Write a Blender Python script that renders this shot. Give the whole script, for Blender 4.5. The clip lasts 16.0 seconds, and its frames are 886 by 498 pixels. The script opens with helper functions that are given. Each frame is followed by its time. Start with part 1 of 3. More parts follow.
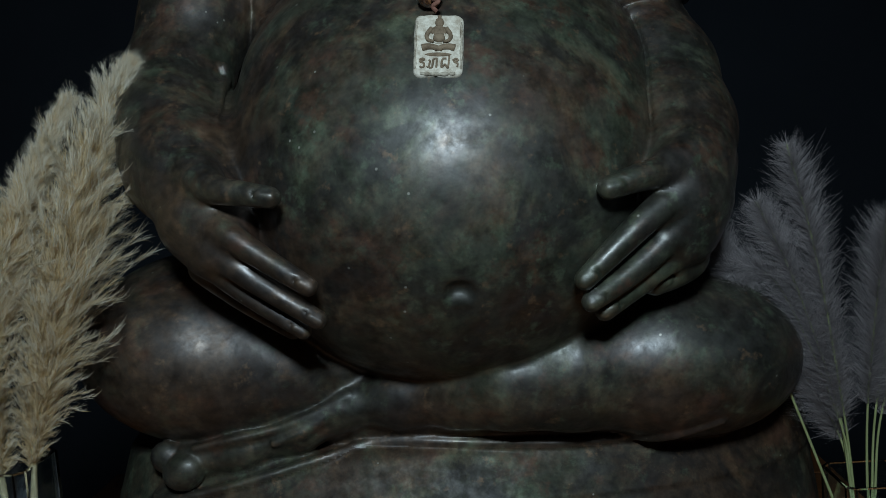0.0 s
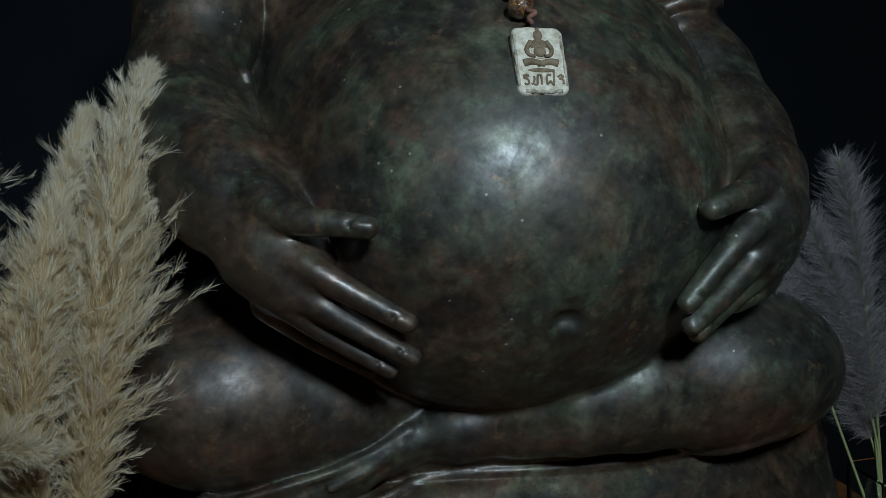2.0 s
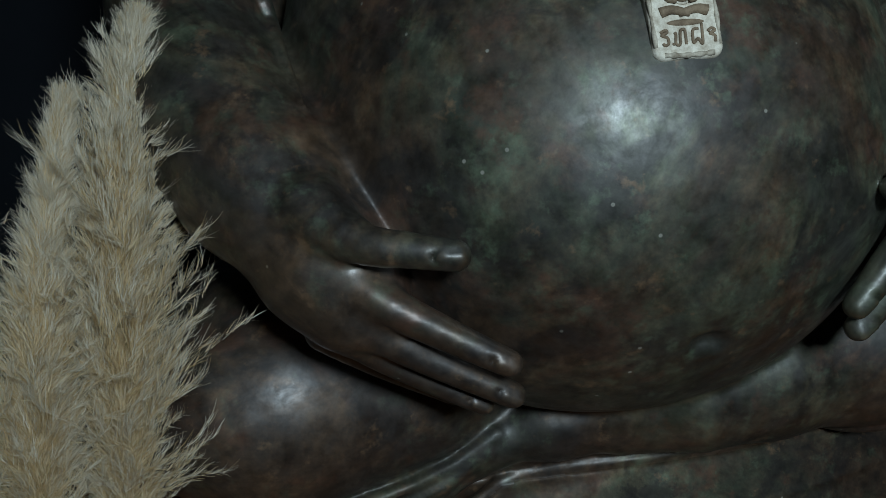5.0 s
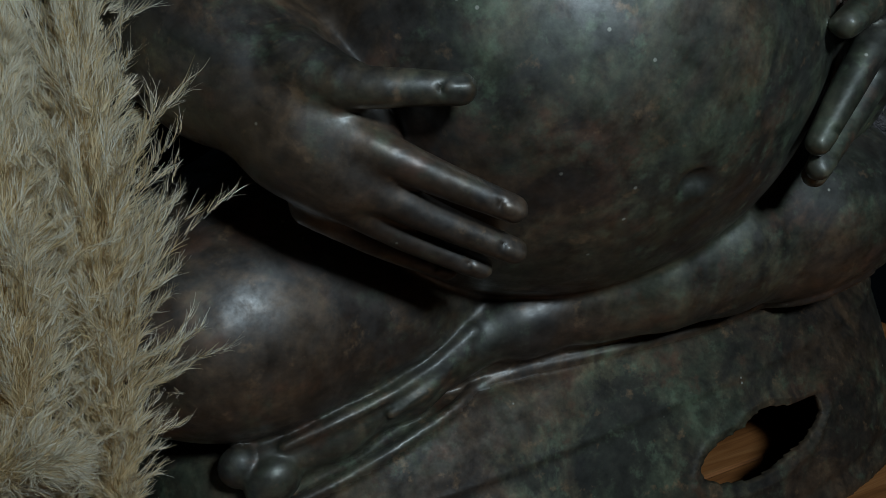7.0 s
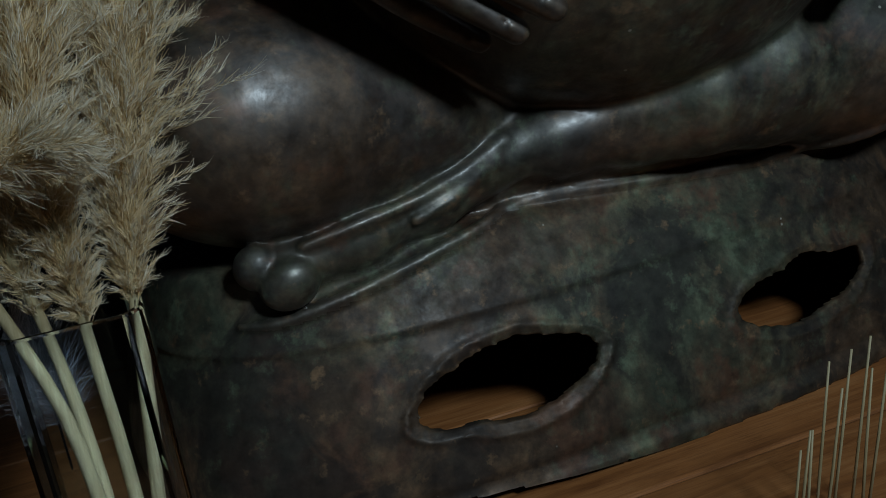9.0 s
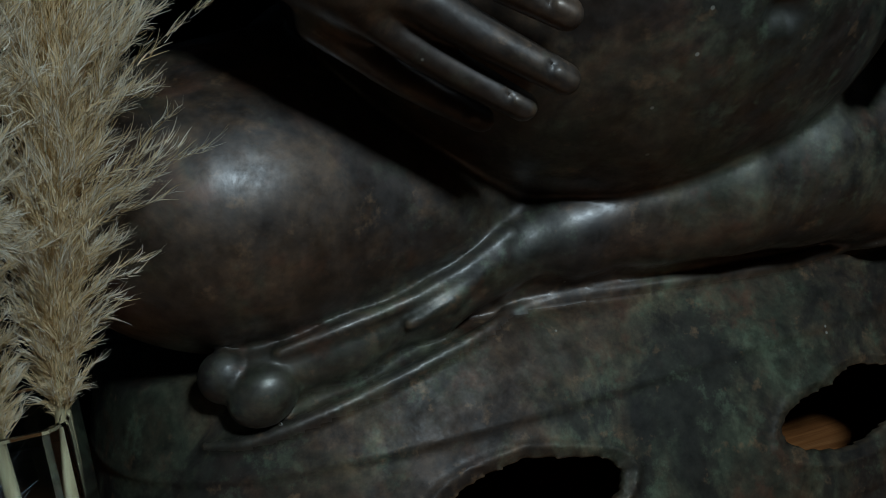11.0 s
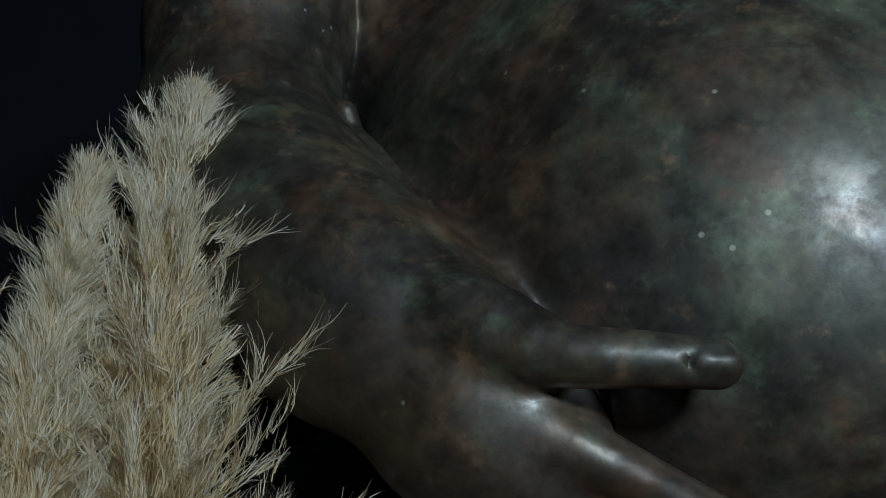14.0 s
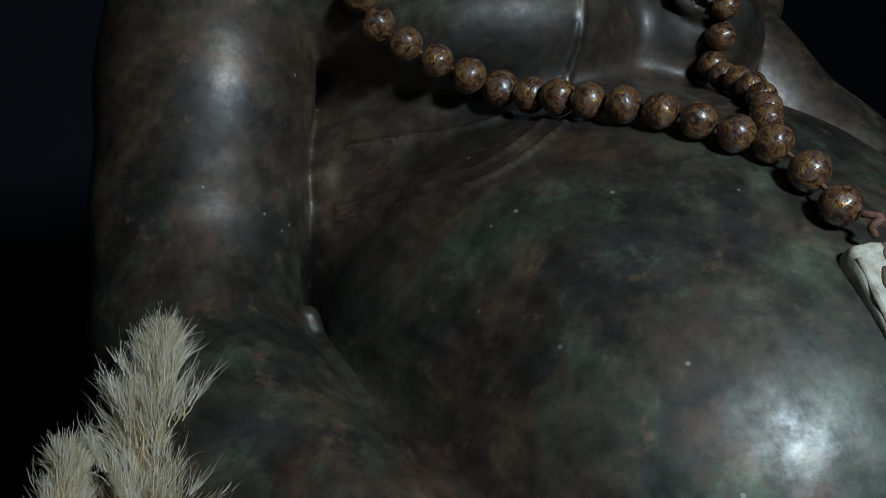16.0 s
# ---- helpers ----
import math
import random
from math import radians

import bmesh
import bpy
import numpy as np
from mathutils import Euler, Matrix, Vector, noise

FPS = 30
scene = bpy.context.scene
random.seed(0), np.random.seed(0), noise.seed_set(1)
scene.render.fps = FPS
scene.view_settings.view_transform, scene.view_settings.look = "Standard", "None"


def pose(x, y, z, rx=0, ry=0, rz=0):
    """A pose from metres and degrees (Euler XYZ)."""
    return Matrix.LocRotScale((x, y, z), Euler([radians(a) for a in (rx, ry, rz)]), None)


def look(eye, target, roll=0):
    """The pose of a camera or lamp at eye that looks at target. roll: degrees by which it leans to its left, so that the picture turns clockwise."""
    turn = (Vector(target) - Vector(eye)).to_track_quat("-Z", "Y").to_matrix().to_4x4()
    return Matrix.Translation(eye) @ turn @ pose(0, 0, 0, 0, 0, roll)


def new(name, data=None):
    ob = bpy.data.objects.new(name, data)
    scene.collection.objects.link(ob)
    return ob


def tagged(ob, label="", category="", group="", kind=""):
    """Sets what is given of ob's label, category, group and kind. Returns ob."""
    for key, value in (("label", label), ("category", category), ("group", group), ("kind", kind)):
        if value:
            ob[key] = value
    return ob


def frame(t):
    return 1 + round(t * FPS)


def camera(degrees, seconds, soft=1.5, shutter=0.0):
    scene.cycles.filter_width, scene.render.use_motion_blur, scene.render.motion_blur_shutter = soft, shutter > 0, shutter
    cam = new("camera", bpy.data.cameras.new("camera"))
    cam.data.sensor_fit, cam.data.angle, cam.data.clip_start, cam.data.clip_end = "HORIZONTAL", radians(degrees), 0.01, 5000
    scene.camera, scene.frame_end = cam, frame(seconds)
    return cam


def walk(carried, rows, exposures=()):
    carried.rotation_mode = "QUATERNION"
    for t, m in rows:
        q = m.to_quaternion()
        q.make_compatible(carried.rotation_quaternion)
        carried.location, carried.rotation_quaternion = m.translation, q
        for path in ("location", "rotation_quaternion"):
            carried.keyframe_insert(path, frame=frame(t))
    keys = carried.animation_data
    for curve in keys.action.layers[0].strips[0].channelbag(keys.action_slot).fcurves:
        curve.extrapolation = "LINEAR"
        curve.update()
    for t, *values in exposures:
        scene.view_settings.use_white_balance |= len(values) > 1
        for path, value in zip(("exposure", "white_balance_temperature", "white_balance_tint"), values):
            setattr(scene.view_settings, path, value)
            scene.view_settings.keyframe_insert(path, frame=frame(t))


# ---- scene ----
cam = camera(51.7, 16.0, soft=0.9)
# the table's slope in the plan's own axes, and the turn that levels the plan
FLOOR, SLOPE = 0.034, 0.08
LEVEL = Matrix.Translation((0.1, 0.8, FLOOR)) @ Matrix.Rotation(math.atan(SLOPE), 4, "Y") @ Matrix.Translation((-0.1, -0.8, -FLOOR))
PATH = [
    (0, (0.032, 0.001, 0.483), (-0.038, 1.985, 0.248), 0.4),
    (0.5, (-0.042, -0.007, 0.479), (0.032, 1.979, 0.248), 1.1),
    (1, (-0.105, 0.013, 0.474), (0.067, 1.992, 0.244), 1.2),
    (1.5, (-0.153, 0.04, 0.485), (0.099, 2.008, 0.236), 2.0),
    (2, (-0.178, 0.066, 0.51), (0.146, 2.021, 0.24), 0.2),
    (2.5, (-0.187, 0.121, 0.52), (0.111, 2.079, 0.236), 0.8),
    (3, (-0.189, 0.175, 0.54), (0.077, 2.131, 0.222), 0.9),
    (5.5, (-0.206, 0.261, 0.623), (0.132, 2.075, -0.148), -4.6),
    (6, (-0.237, 0.26, 0.585), (0.251, 2.061, -0.134), -5.4),
    (6.5, (-0.277, 0.262, 0.546), (0.35, 2.041, -0.119), -4.5),
    (7, (-0.301, 0.262, 0.508), (0.345, 2.049, -0.117), -3.9),
    (7.5, (-0.314, 0.261, 0.466), (0.331, 2.058, -0.129), -5.1),
    (8, (-0.332, 0.258, 0.425), (0.316, 2.05, -0.184), -3.7),
    (8.2, (-0.331, 0.258, 0.41), (0.3, 2.052, -0.209), -3.2),
    (10.3, (-0.314, 0.279, 0.334), (0.34, 2.095, -0.188), -2.7),
    (10.5, (-0.313, 0.29, 0.329), (0.353, 2.116, -0.143), -2.4),
    (11, (-0.292, 0.321, 0.344), (0.337, 2.183, -0.027), -2.9),
    (11.5, (-0.28, 0.349, 0.364), (0.301, 2.244, 0.101), -2.2),
    (12, (-0.27, 0.363, 0.372), (0.243, 2.292, 0.259), -1.8),
    (12.5, (-0.276, 0.379, 0.4), (0.233, 2.313, 0.364), -2.8),
    (13, (-0.277, 0.4, 0.424), (0.198, 2.342, 0.441), -2.8),
    (13.5, (-0.286, 0.415, 0.458), (0.185, 2.359, 0.441), -2.8),
    (14, (-0.293, 0.427, 0.485), (0.218, 2.36, 0.458), -2.2),
    (14.5, (-0.301, 0.425, 0.511), (0.264, 2.344, 0.466), -3.1),
    (15, (-0.31, 0.434, 0.539), (0.323, 2.33, 0.464), -3.3),
    (15.5, (-0.325, 0.428, 0.568), (0.372, 2.302, 0.496), -3.4),
    (16, (-0.326, 0.435, 0.605), (0.414, 2.291, 0.518), -2.8),
]
walk(cam, [(t, LEVEL @ look(eye, target, roll)) for t, eye, target, roll in PATH])

# ---- world and light ----
world = bpy.data.worlds.new("studio_world")
scene.world = world
world.use_nodes = True
bg = world.node_tree.nodes["Background"]
bg.inputs[0].default_value = (0.35, 0.5, 0.7, 1)
bg.inputs[1].default_value = 0.05


def area_lamp(name, place, target, size, power, colour):
    data = bpy.data.lights.new(name, "AREA")
    data.shape, data.size, data.energy, data.color = "DISK", size, power, colour
    data.spread = radians(118)
    ob = new(name, data)
    ob.matrix_world = LEVEL @ look(place, target)
    return ob


area_lamp("softbox_light", (0.012, -0.30, 1.03), (-0.03, 0.8, 0.56), 0.2, 4.3, (0.70, 0.88, 1.0))


# ---- materials ----
def material(name):
    m = bpy.data.materials.new(name)
    m.use_nodes = True
    return m, m.node_tree.nodes, m.node_tree.links, m.node_tree.nodes["Principled BSDF"]


def coords(nodes, links, scale=(1, 1, 1)):
    tc = nodes.new("ShaderNodeTexCoord")
    mp = nodes.new("ShaderNodeMapping")
    mp.inputs["Scale"].default_value = scale
    links.new(tc.outputs["Object"], mp.inputs["Vector"])
    return mp.outputs["Vector"]


def noise_tex(nodes, links, vec, scale, detail=6, rough=0.6, distort=0.0):
    n = nodes.new("ShaderNodeTexNoise")
    n.inputs["Scale"].default_value = scale
    n.inputs["Detail"].default_value = detail
    n.inputs["Roughness"].default_value = rough
    n.inputs["Distortion"].default_value = distort
    links.new(vec, n.inputs["Vector"])
    return n.outputs["Fac"]


def ramp(nodes, links, fac, stops):
    r = nodes.new("ShaderNodeValToRGB")
    el = r.color_ramp.elements
    while len(el) < len(stops):
        el.new(0.5)
    for e, (p, c) in zip(el, stops):
        e.position, e.color = p, (*c, 1) if len(c) == 3 else c
    links.new(fac, r.inputs["Fac"])
    return r.outputs["Color"]


def mix(nodes, links, fac, a, b, kind="MIX"):
    m = nodes.new("ShaderNodeMix")
    m.data_type, m.blend_type = "RGBA", kind
    for sock, v in ((m.inputs["Factor"], fac), (m.inputs["A"], a), (m.inputs["B"], b)):
        if hasattr(v, "links"):
            links.new(v, sock)
        elif isinstance(v, (int, float)):
            sock.default_value = v
        else:
            sock.default_value = (*v, 1)
    return m.outputs["Result"]


def bump(nodes, links, height, strength, distance, normal=None):
    b = nodes.new("ShaderNodeBump")
    b.inputs["Strength"].default_value = strength
    b.inputs["Distance"].default_value = distance
    links.new(height, b.inputs["Height"])
    if normal:
        links.new(normal, b.inputs["Normal"])
    return b.outputs["Normal"]


def grey(v):
    return (v, v, v)


def bronze(name, glossy):
    m, n, l, p = material(name)
    v = coords(n, l)
    big = noise_tex(n, l, v, 6, 6, 0.68, 0.4)
    mid = noise_tex(n, l, v, 24, 6, 0.65, 0.3)
    fine = noise_tex(n, l, v, 170, 5, 0.65)
    brown = ramp(n, l, mid, [(0.3, (0.03, 0.02, 0.014)), (0.5, (0.072, 0.047, 0.03)), (0.7, (0.16, 0.095, 0.052))])
    green = ramp(n, l, mid, [(0.3, (0.03, 0.037, 0.026)), (0.5, (0.062, 0.077, 0.05)), (0.7, (0.13, 0.16, 0.1))])
    c = mix(n, l, ramp(n, l, big, [(0.46, grey(0)), (0.6, grey(0.85))]), brown, green)
    # rust-red blots, black tarnish, pale verdigris freckles
    red = noise_tex(n, l, v, 21, 6, 0.65)
    c = mix(n, l, ramp(n, l, red, [(0.54, grey(0)), (0.62, grey(0.65))]), c, (0.105, 0.05, 0.03))
    tarnish = noise_tex(n, l, v, 12, 6, 0.66, 0.5)
    c = mix(n, l, ramp(n, l, tarnish, [(0.48, grey(0)), (0.56, grey(0.75))]), c, (0.022, 0.019, 0.017))
    verd = noise_tex(n, l, v, 48, 6, 0.7)
    vm = mix(n, l, 1.0, ramp(n, l, verd, [(0.56, grey(0)), (0.66, grey(0.55))]), ramp(n, l, big, [(0.4, grey(0.1)), (0.58, grey(1))]), "MULTIPLY")
    c = mix(n, l, vm, c, (0.12, 0.16, 0.1))
    worn = noise_tex(n, l, v, 60, 5, 0.65)
    c = mix(n, l, ramp(n, l, worn, [(0.61, grey(0)), (0.73, grey(0.6))]), c, (0.25, 0.15, 0.08))
    # sparse pale pits
    cells = n.new("ShaderNodeTexVoronoi")
    cells.inputs["Scale"].default_value = 62
    l.new(v, cells.inputs["Vector"])
    pit = ramp(n, l, cells.outputs["Distance"], [(0.05, grey(0.8)), (0.085, grey(0))])
    pit = mix(n, l, 1.0, pit, ramp(n, l, noise_tex(n, l, v, 17, 3), [(0.56, grey(0)), (0.6, grey(1))]), "MULTIPLY")
    c = mix(n, l, pit, c, (0.4, 0.39, 0.33))
    tone = ramp(n, l, noise_tex(n, l, v, 95, 6, 0.68), [(0.3, grey(0.55)), (0.7, grey(1.45))])
    c = mix(n, l, 1.0, c, tone, "MULTIPLY")
    geo = n.new("ShaderNodeNewGeometry")
    rub = ramp(n, l, geo.outputs["Pointiness"], [(0.52, grey(0)), (0.6, grey(1))])
    rub = mix(n, l, 1.0, rub, ramp(n, l, worn, [(0.4, grey(0.1)), (0.6, grey(0.7))]), "MULTIPLY")
    c = mix(n, l, rub, c, (0.3, 0.2, 0.11))
    l.new(c, p.inputs["Base Color"])
    p.inputs["Metallic"].default_value = 0.35
    # the second copy reflects less, with a thinner coat, to dim the plinth
    p.inputs["Specular IOR Level"].default_value = 0.9 if glossy else 0.35
    l.new(ramp(n, l, noise_tex(n, l, v, 50, 6, 0.65), [(0.38, grey(0.4 if glossy else 0.5)), (0.6, grey(0.64 if glossy else 0.75))]), p.inputs["Roughness"])
    # old wax: polished in patches, rubbed dull between them
    wax = ramp(n, l, noise_tex(n, l, v, 30, 6, 0.72, 0.6), [(0.42, grey(0.2)), (0.58, grey(0.9))])
    l.new(mix(n, l, 1.0, wax, grey(1.0 if glossy else 0.15), "MULTIPLY"), p.inputs["Coat Weight"])
    l.new(ramp(n, l, noise_tex(n, l, v, 48, 6, 0.7, 0.5), [(0.4, grey(0.29)), (0.6, grey(0.46))]), p.inputs["Coat Roughness"])
    nn = bump(n, l, noise_tex(n, l, v, 26, 1.5, 0.45), 0.5, 0.0026)
    nn = bump(n, l, worn, 0.1, 0.0012, nn)
    nn = bump(n, l, fine, 0.03, 0.0004, nn)
    l.new(nn, p.inputs["Normal"])
    l.new(nn, p.inputs["Coat Normal"])
    return m


def wood():
    m, n, l, p = material("oiled_teak")
    v = coords(n, l, (1.2, 14, 14))
    g = noise_tex(n, l, v, 5, 8, 0.65, 0.8)
    g2 = noise_tex(n, l, coords(n, l, (3, 90, 90)), 9, 4, 0.6)
    c = ramp(n, l, g, [(0.3, (0.17, 0.058, 0.018)), (0.5, (0.34, 0.13, 0.04)), (0.72, (0.48, 0.21, 0.075))])
    c = mix(n, l, ramp(n, l, g2, [(0.5, grey(0)), (0.75, grey(0.5))]), c, (0.1, 0.04, 0.018))
    info = n.new("ShaderNodeObjectInfo")
    tone = ramp(n, l, info.outputs["Random"], [(0, grey(0.75)), (1, grey(1.1))])
    c = mix(n, l, 1.0, c, tone, "MULTIPLY")
    l.new(c, p.inputs["Base Color"])
    l.new(ramp(n, l, g2, [(0.3, grey(0.38)), (0.7, grey(0.55))]), p.inputs["Roughness"])
    l.new(bump(n, l, g2, 0.2, 0.001), p.inputs["Normal"])
    return m


def strand(name, dark, light, through_light=0.25):
    m, n, l, p = material(name)
    g = n.new("ShaderNodeNewGeometry")
    c = ramp(n, l, g.outputs["Random Per Island"], [(0, dark), (1, light)])
    l.new(c, p.inputs["Base Color"])
    p.inputs["Roughness"].default_value = 0.55
    t = n.new("ShaderNodeBsdfTranslucent")
    l.new(c, t.inputs["Color"])
    mx = n.new("ShaderNodeMixShader")
    mx.inputs[0].default_value = through_light
    l.new(p.outputs[0], mx.inputs[1])
    l.new(t.outputs[0], mx.inputs[2])
    l.new(mx.outputs[0], n["Material Output"].inputs["Surface"])
    return m


def stalk(name, a, b):
    m, n, l, p = material(name)
    g = noise_tex(n, l, coords(n, l, (200, 200, 12)), 3, 4)
    l.new(ramp(n, l, g, [(0.3, a), (0.7, b)]), p.inputs["Base Color"])
    p.inputs["Roughness"].default_value = 0.5
    l.new(bump(n, l, g, 0.3, 0.0006), p.inputs["Normal"])
    return m


def bead_wood():
    m, n, l, p = material("lacquered_gilt_bead")
    v = coords(n, l)
    info = n.new("ShaderNodeObjectInfo")
    off = n.new("ShaderNodeVectorMath")
    off.operation = "ADD"
    sc = n.new("ShaderNodeVectorMath")
    sc.operation = "SCALE"
    sc.inputs[0].default_value = (3, 5, 7)
    l.new(info.outputs["Random"], sc.inputs["Scale"])
    l.new(v, off.inputs[0])
    l.new(sc.outputs[0], off.inputs[1])
    blot = noise_tex(n, l, off.outputs[0], 2.2, 5, 0.65)
    carve = noise_tex(n, l, off.outputs[0], 1.6, 4, 0.6, 1.2)
    c = ramp(n, l, carve, [(0.36, (0.03, 0.014, 0.009)), (0.47, (0.11, 0.042, 0.02)), (0.56, (0.22, 0.1, 0.04)), (0.68, (0.2, 0.14, 0.1))])
    gilt = ramp(n, l, noise_tex(n, l, off.outputs[0], 1.9, 5, 0.6, 0.8), [(0.56, grey(0)), (0.62, grey(0.9))])
    c = mix(n, l, gilt, c, (0.62, 0.34, 0.11))
    c = mix(n, l, ramp(n, l, blot, [(0.5, grey(0)), (0.62, grey(0.7))]), c, (0.13, 0.09, 0.075))
    l.new(c, p.inputs["Base Color"])
    l.new(mix(n, l, 1.0, gilt, grey(0.7), "MULTIPLY"), p.inputs["Metallic"])
    l.new(ramp(n, l, blot, [(0.4, grey(0.25)), (0.65, grey(0.5))]), p.inputs["Roughness"])
    p.inputs["Coat Weight"].default_value = 0.6
    p.inputs["Coat Roughness"].default_value = 0.22
    l.new(bump(n, l, carve, 0.6, 0.002), p.inputs["Normal"])
    return m


def clay(name, a, b, rough=0.85):
    m, n, l, p = material(name)
    v = coords(n, l)
    g = noise_tex(n, l, v, 160, 6, 0.7)
    l.new(ramp(n, l, g, [(0.35, a), (0.62, b)]), p.inputs["Base Color"])
    p.inputs["Roughness"].default_value = rough
    l.new(bump(n, l, noise_tex(n, l, v, 500, 4), 0.4, 0.0008), p.inputs["Normal"])
    return m


def plain(name, a, b, scale, rough, bumpy=0.1):
    m, n, l, p = material(name)
    v = coords(n, l)
    g = noise_tex(n, l, v, scale, 6, 0.6)
    l.new(ramp(n, l, g, [(0.3, a), (0.7, b)]), p.inputs["Base Color"])
    p.inputs["Roughness"].default_value = rough
    l.new(bump(n, l, noise_tex(n, l, v, scale * 12, 3), bumpy, 0.002), p.inputs["Normal"])
    return m


def glass():
    m, n, l, p = material("smoky_glass")
    p.inputs["Base Color"].default_value = (0.82, 0.9, 0.95, 1)
    p.inputs["Transmission Weight"].default_value = 1.0
    p.inputs["Roughness"].default_value = 0.03
    p.inputs["IOR"].default_value = 1.45
    return m


M_BRONZE, M_DULL = bronze("waxed_patinated_bronze", True), bronze("dull_shaded_bronze", False)
M_WOOD, M_BEAD, M_GLASS = wood(), bead_wood(), glass()
M_PAMPAS = strand("pampas_hair", (0.6, 0.42, 0.19), (0.95, 0.8, 0.53), 0.25)
M_SILK = strand("pampas_silk", (0.7, 0.6, 0.42), (0.94, 0.89, 0.76), 0.25)
M_GREY = strand("fountain_grass_hair", (0.24, 0.22, 0.225), (0.62, 0.57, 0.57))
M_STALK = stalk("dry_stalk", (0.34, 0.27, 0.14), (0.5, 0.42, 0.25))
M_GREEN = stalk("green_stalk", (0.3, 0.36, 0.14), (0.52, 0.57, 0.28))
M_CLAY = clay("white_clay", (0.42, 0.36, 0.27), (0.78, 0.74, 0.62))
M_CLAYWORN = clay("worn_clay_edge", (0.2, 0.16, 0.11), (0.6, 0.55, 0.44))
M_CLAYDARK = clay("brown_clay", (0.13, 0.09, 0.055), (0.27, 0.2, 0.13))
M_CORD = clay("red_cord", (0.13, 0.05, 0.035), (0.28, 0.13, 0.09))
M_WALL = plain("dark_backdrop_cloth", (0.011, 0.016, 0.023), (0.015, 0.021, 0.029), 4, 0.95)
# pale so that the unseen walls and ceiling reflect fill light
M_ROOM = plain("pale_bounce_wall", (0.66, 0.67, 0.68), (0.74, 0.75, 0.76), 3, 0.9)
M_DARK = plain("dark_floor_vinyl", (0.02, 0.022, 0.025), (0.03, 0.032, 0.036), 5, 0.7)


# ---- building helpers ----
def part(name, bm, mat, parent=None, label="", smooth=True):
    me = bpy.data.meshes.new(name)
    bm.to_mesh(me)
    bm.free()
    return mesh_part(name, me, mat, parent, label, smooth)


def mesh_part(name, me, mat, parent=None, label="", smooth=True):
    me.materials.clear()
    me.materials.append(mat)
    if smooth:
        me.polygons.foreach_set("use_smooth", [True] * len(me.polygons))
    ob = new(name, me)
    if parent:
        ob.parent = parent
    if label:
        ob["label"] = label
    return ob


def empty(name, place=(0, 0, 0)):
    ob = new(name)
    ob.location = place
    return ob


def box(bm, lo, hi, bevel=0.0, segs=2):
    r = bmesh.ops.create_cube(bm, size=1)
    for v in r["verts"]:
        v.co = Vector(lo[i] + (v.co[i] + 0.5) * (hi[i] - lo[i]) for i in range(3))
    if bevel:
        es = {e for v in r["verts"] for e in v.link_edges}
        bmesh.ops.bevel(bm, geom=list(es), offset=bevel, segments=segs, affect="EDGES", profile=0.5)


def tube_mesh(name, pts, radii, sides=8):
    """A tapered tube along points, closed at both ends."""
    pts = [Vector(p) for p in pts]
    verts, faces = [], []
    for i, p in enumerate(pts):
        d = (pts[min(i + 1, len(pts) - 1)] - pts[max(i - 1, 0)]).normalized()
        u = d.orthogonal().normalized() if i == 0 else (u - u.dot(d) * d).normalized()
        w = d.cross(u)
        for k in range(sides):
            a = 2 * math.pi * k / sides
            verts.append(p + (u * math.cos(a) + w * math.sin(a)) * radii[i])
    for i in range(len(pts) - 1):
        for k in range(sides):
            a, b = i * sides + k, i * sides + (k + 1) % sides
            faces.append((a, b, b + sides, a + sides))
    faces.append(tuple(range(sides))[::-1])
    faces.append(tuple(range((len(pts) - 1) * sides, len(pts) * sides)))
    me = bpy.data.meshes.new(name)
    me.from_pydata(verts, [], faces)
    return me


def unit(a):
    return a / (np.linalg.norm(a, axis=-1, keepdims=True) + 1e-9)


def spline(pts, n):
    """n points along a smooth curve through pts."""
    p = np.array(pts, float)
    p = np.vstack([2 * p[0] - p[1], p, 2 * p[-1] - p[-2]])
    out = []
    for s in np.linspace(0, len(p) - 3 - 1e-6, n):
        i, t = int(s), s - int(s)
        a, b, c, d = p[i:i + 4]
        out.append(0.5 * (2 * b + (c - a) * t + (2 * a - 5 * b + 4 * c - d) * t * t + (3 * b - a - 3 * c + d) * t ** 3))
    return np.array(out)


# ---- the setting ----
def slab(name, lo, hi, mat, label):
    bm = bmesh.new()
    box(bm, lo, hi)
    return tagged(part(name, bm, mat, smooth=False), label, name.split("_")[0], kind="structure")


slab("wall_north", (-3, 2.3, -0.8), (3, 2.4, 2.8), M_WALL, "dark blue-black cloth backdrop wall behind the statue")
# unseen walls and ceiling, added to close the room and lift the shadows
slab("wall_south", (-3, -3.1, -0.8), (3, -3.0, 2.8), M_ROOM, "unseen pale grey wall, added to bounce fill light")
slab("wall_west", (-3.1, -3.1, -0.8), (-3, 2.4, 2.8), M_ROOM, "unseen pale grey wall, added to bounce fill light")
slab("wall_east", (3, -3.1, -0.8), (3.1, 2.4, 2.8), M_ROOM, "unseen pale grey wall, added to bounce fill light")
slab("ceiling", (-3.1, -3.1, 2.8), (3.1, 2.4, 2.9), M_ROOM, "unseen pale grey ceiling, added to bounce fill light")
slab("floor", (-3.1, -3.1, -0.9), (3.1, 2.4, -0.8), M_DARK, "plain dark floor")


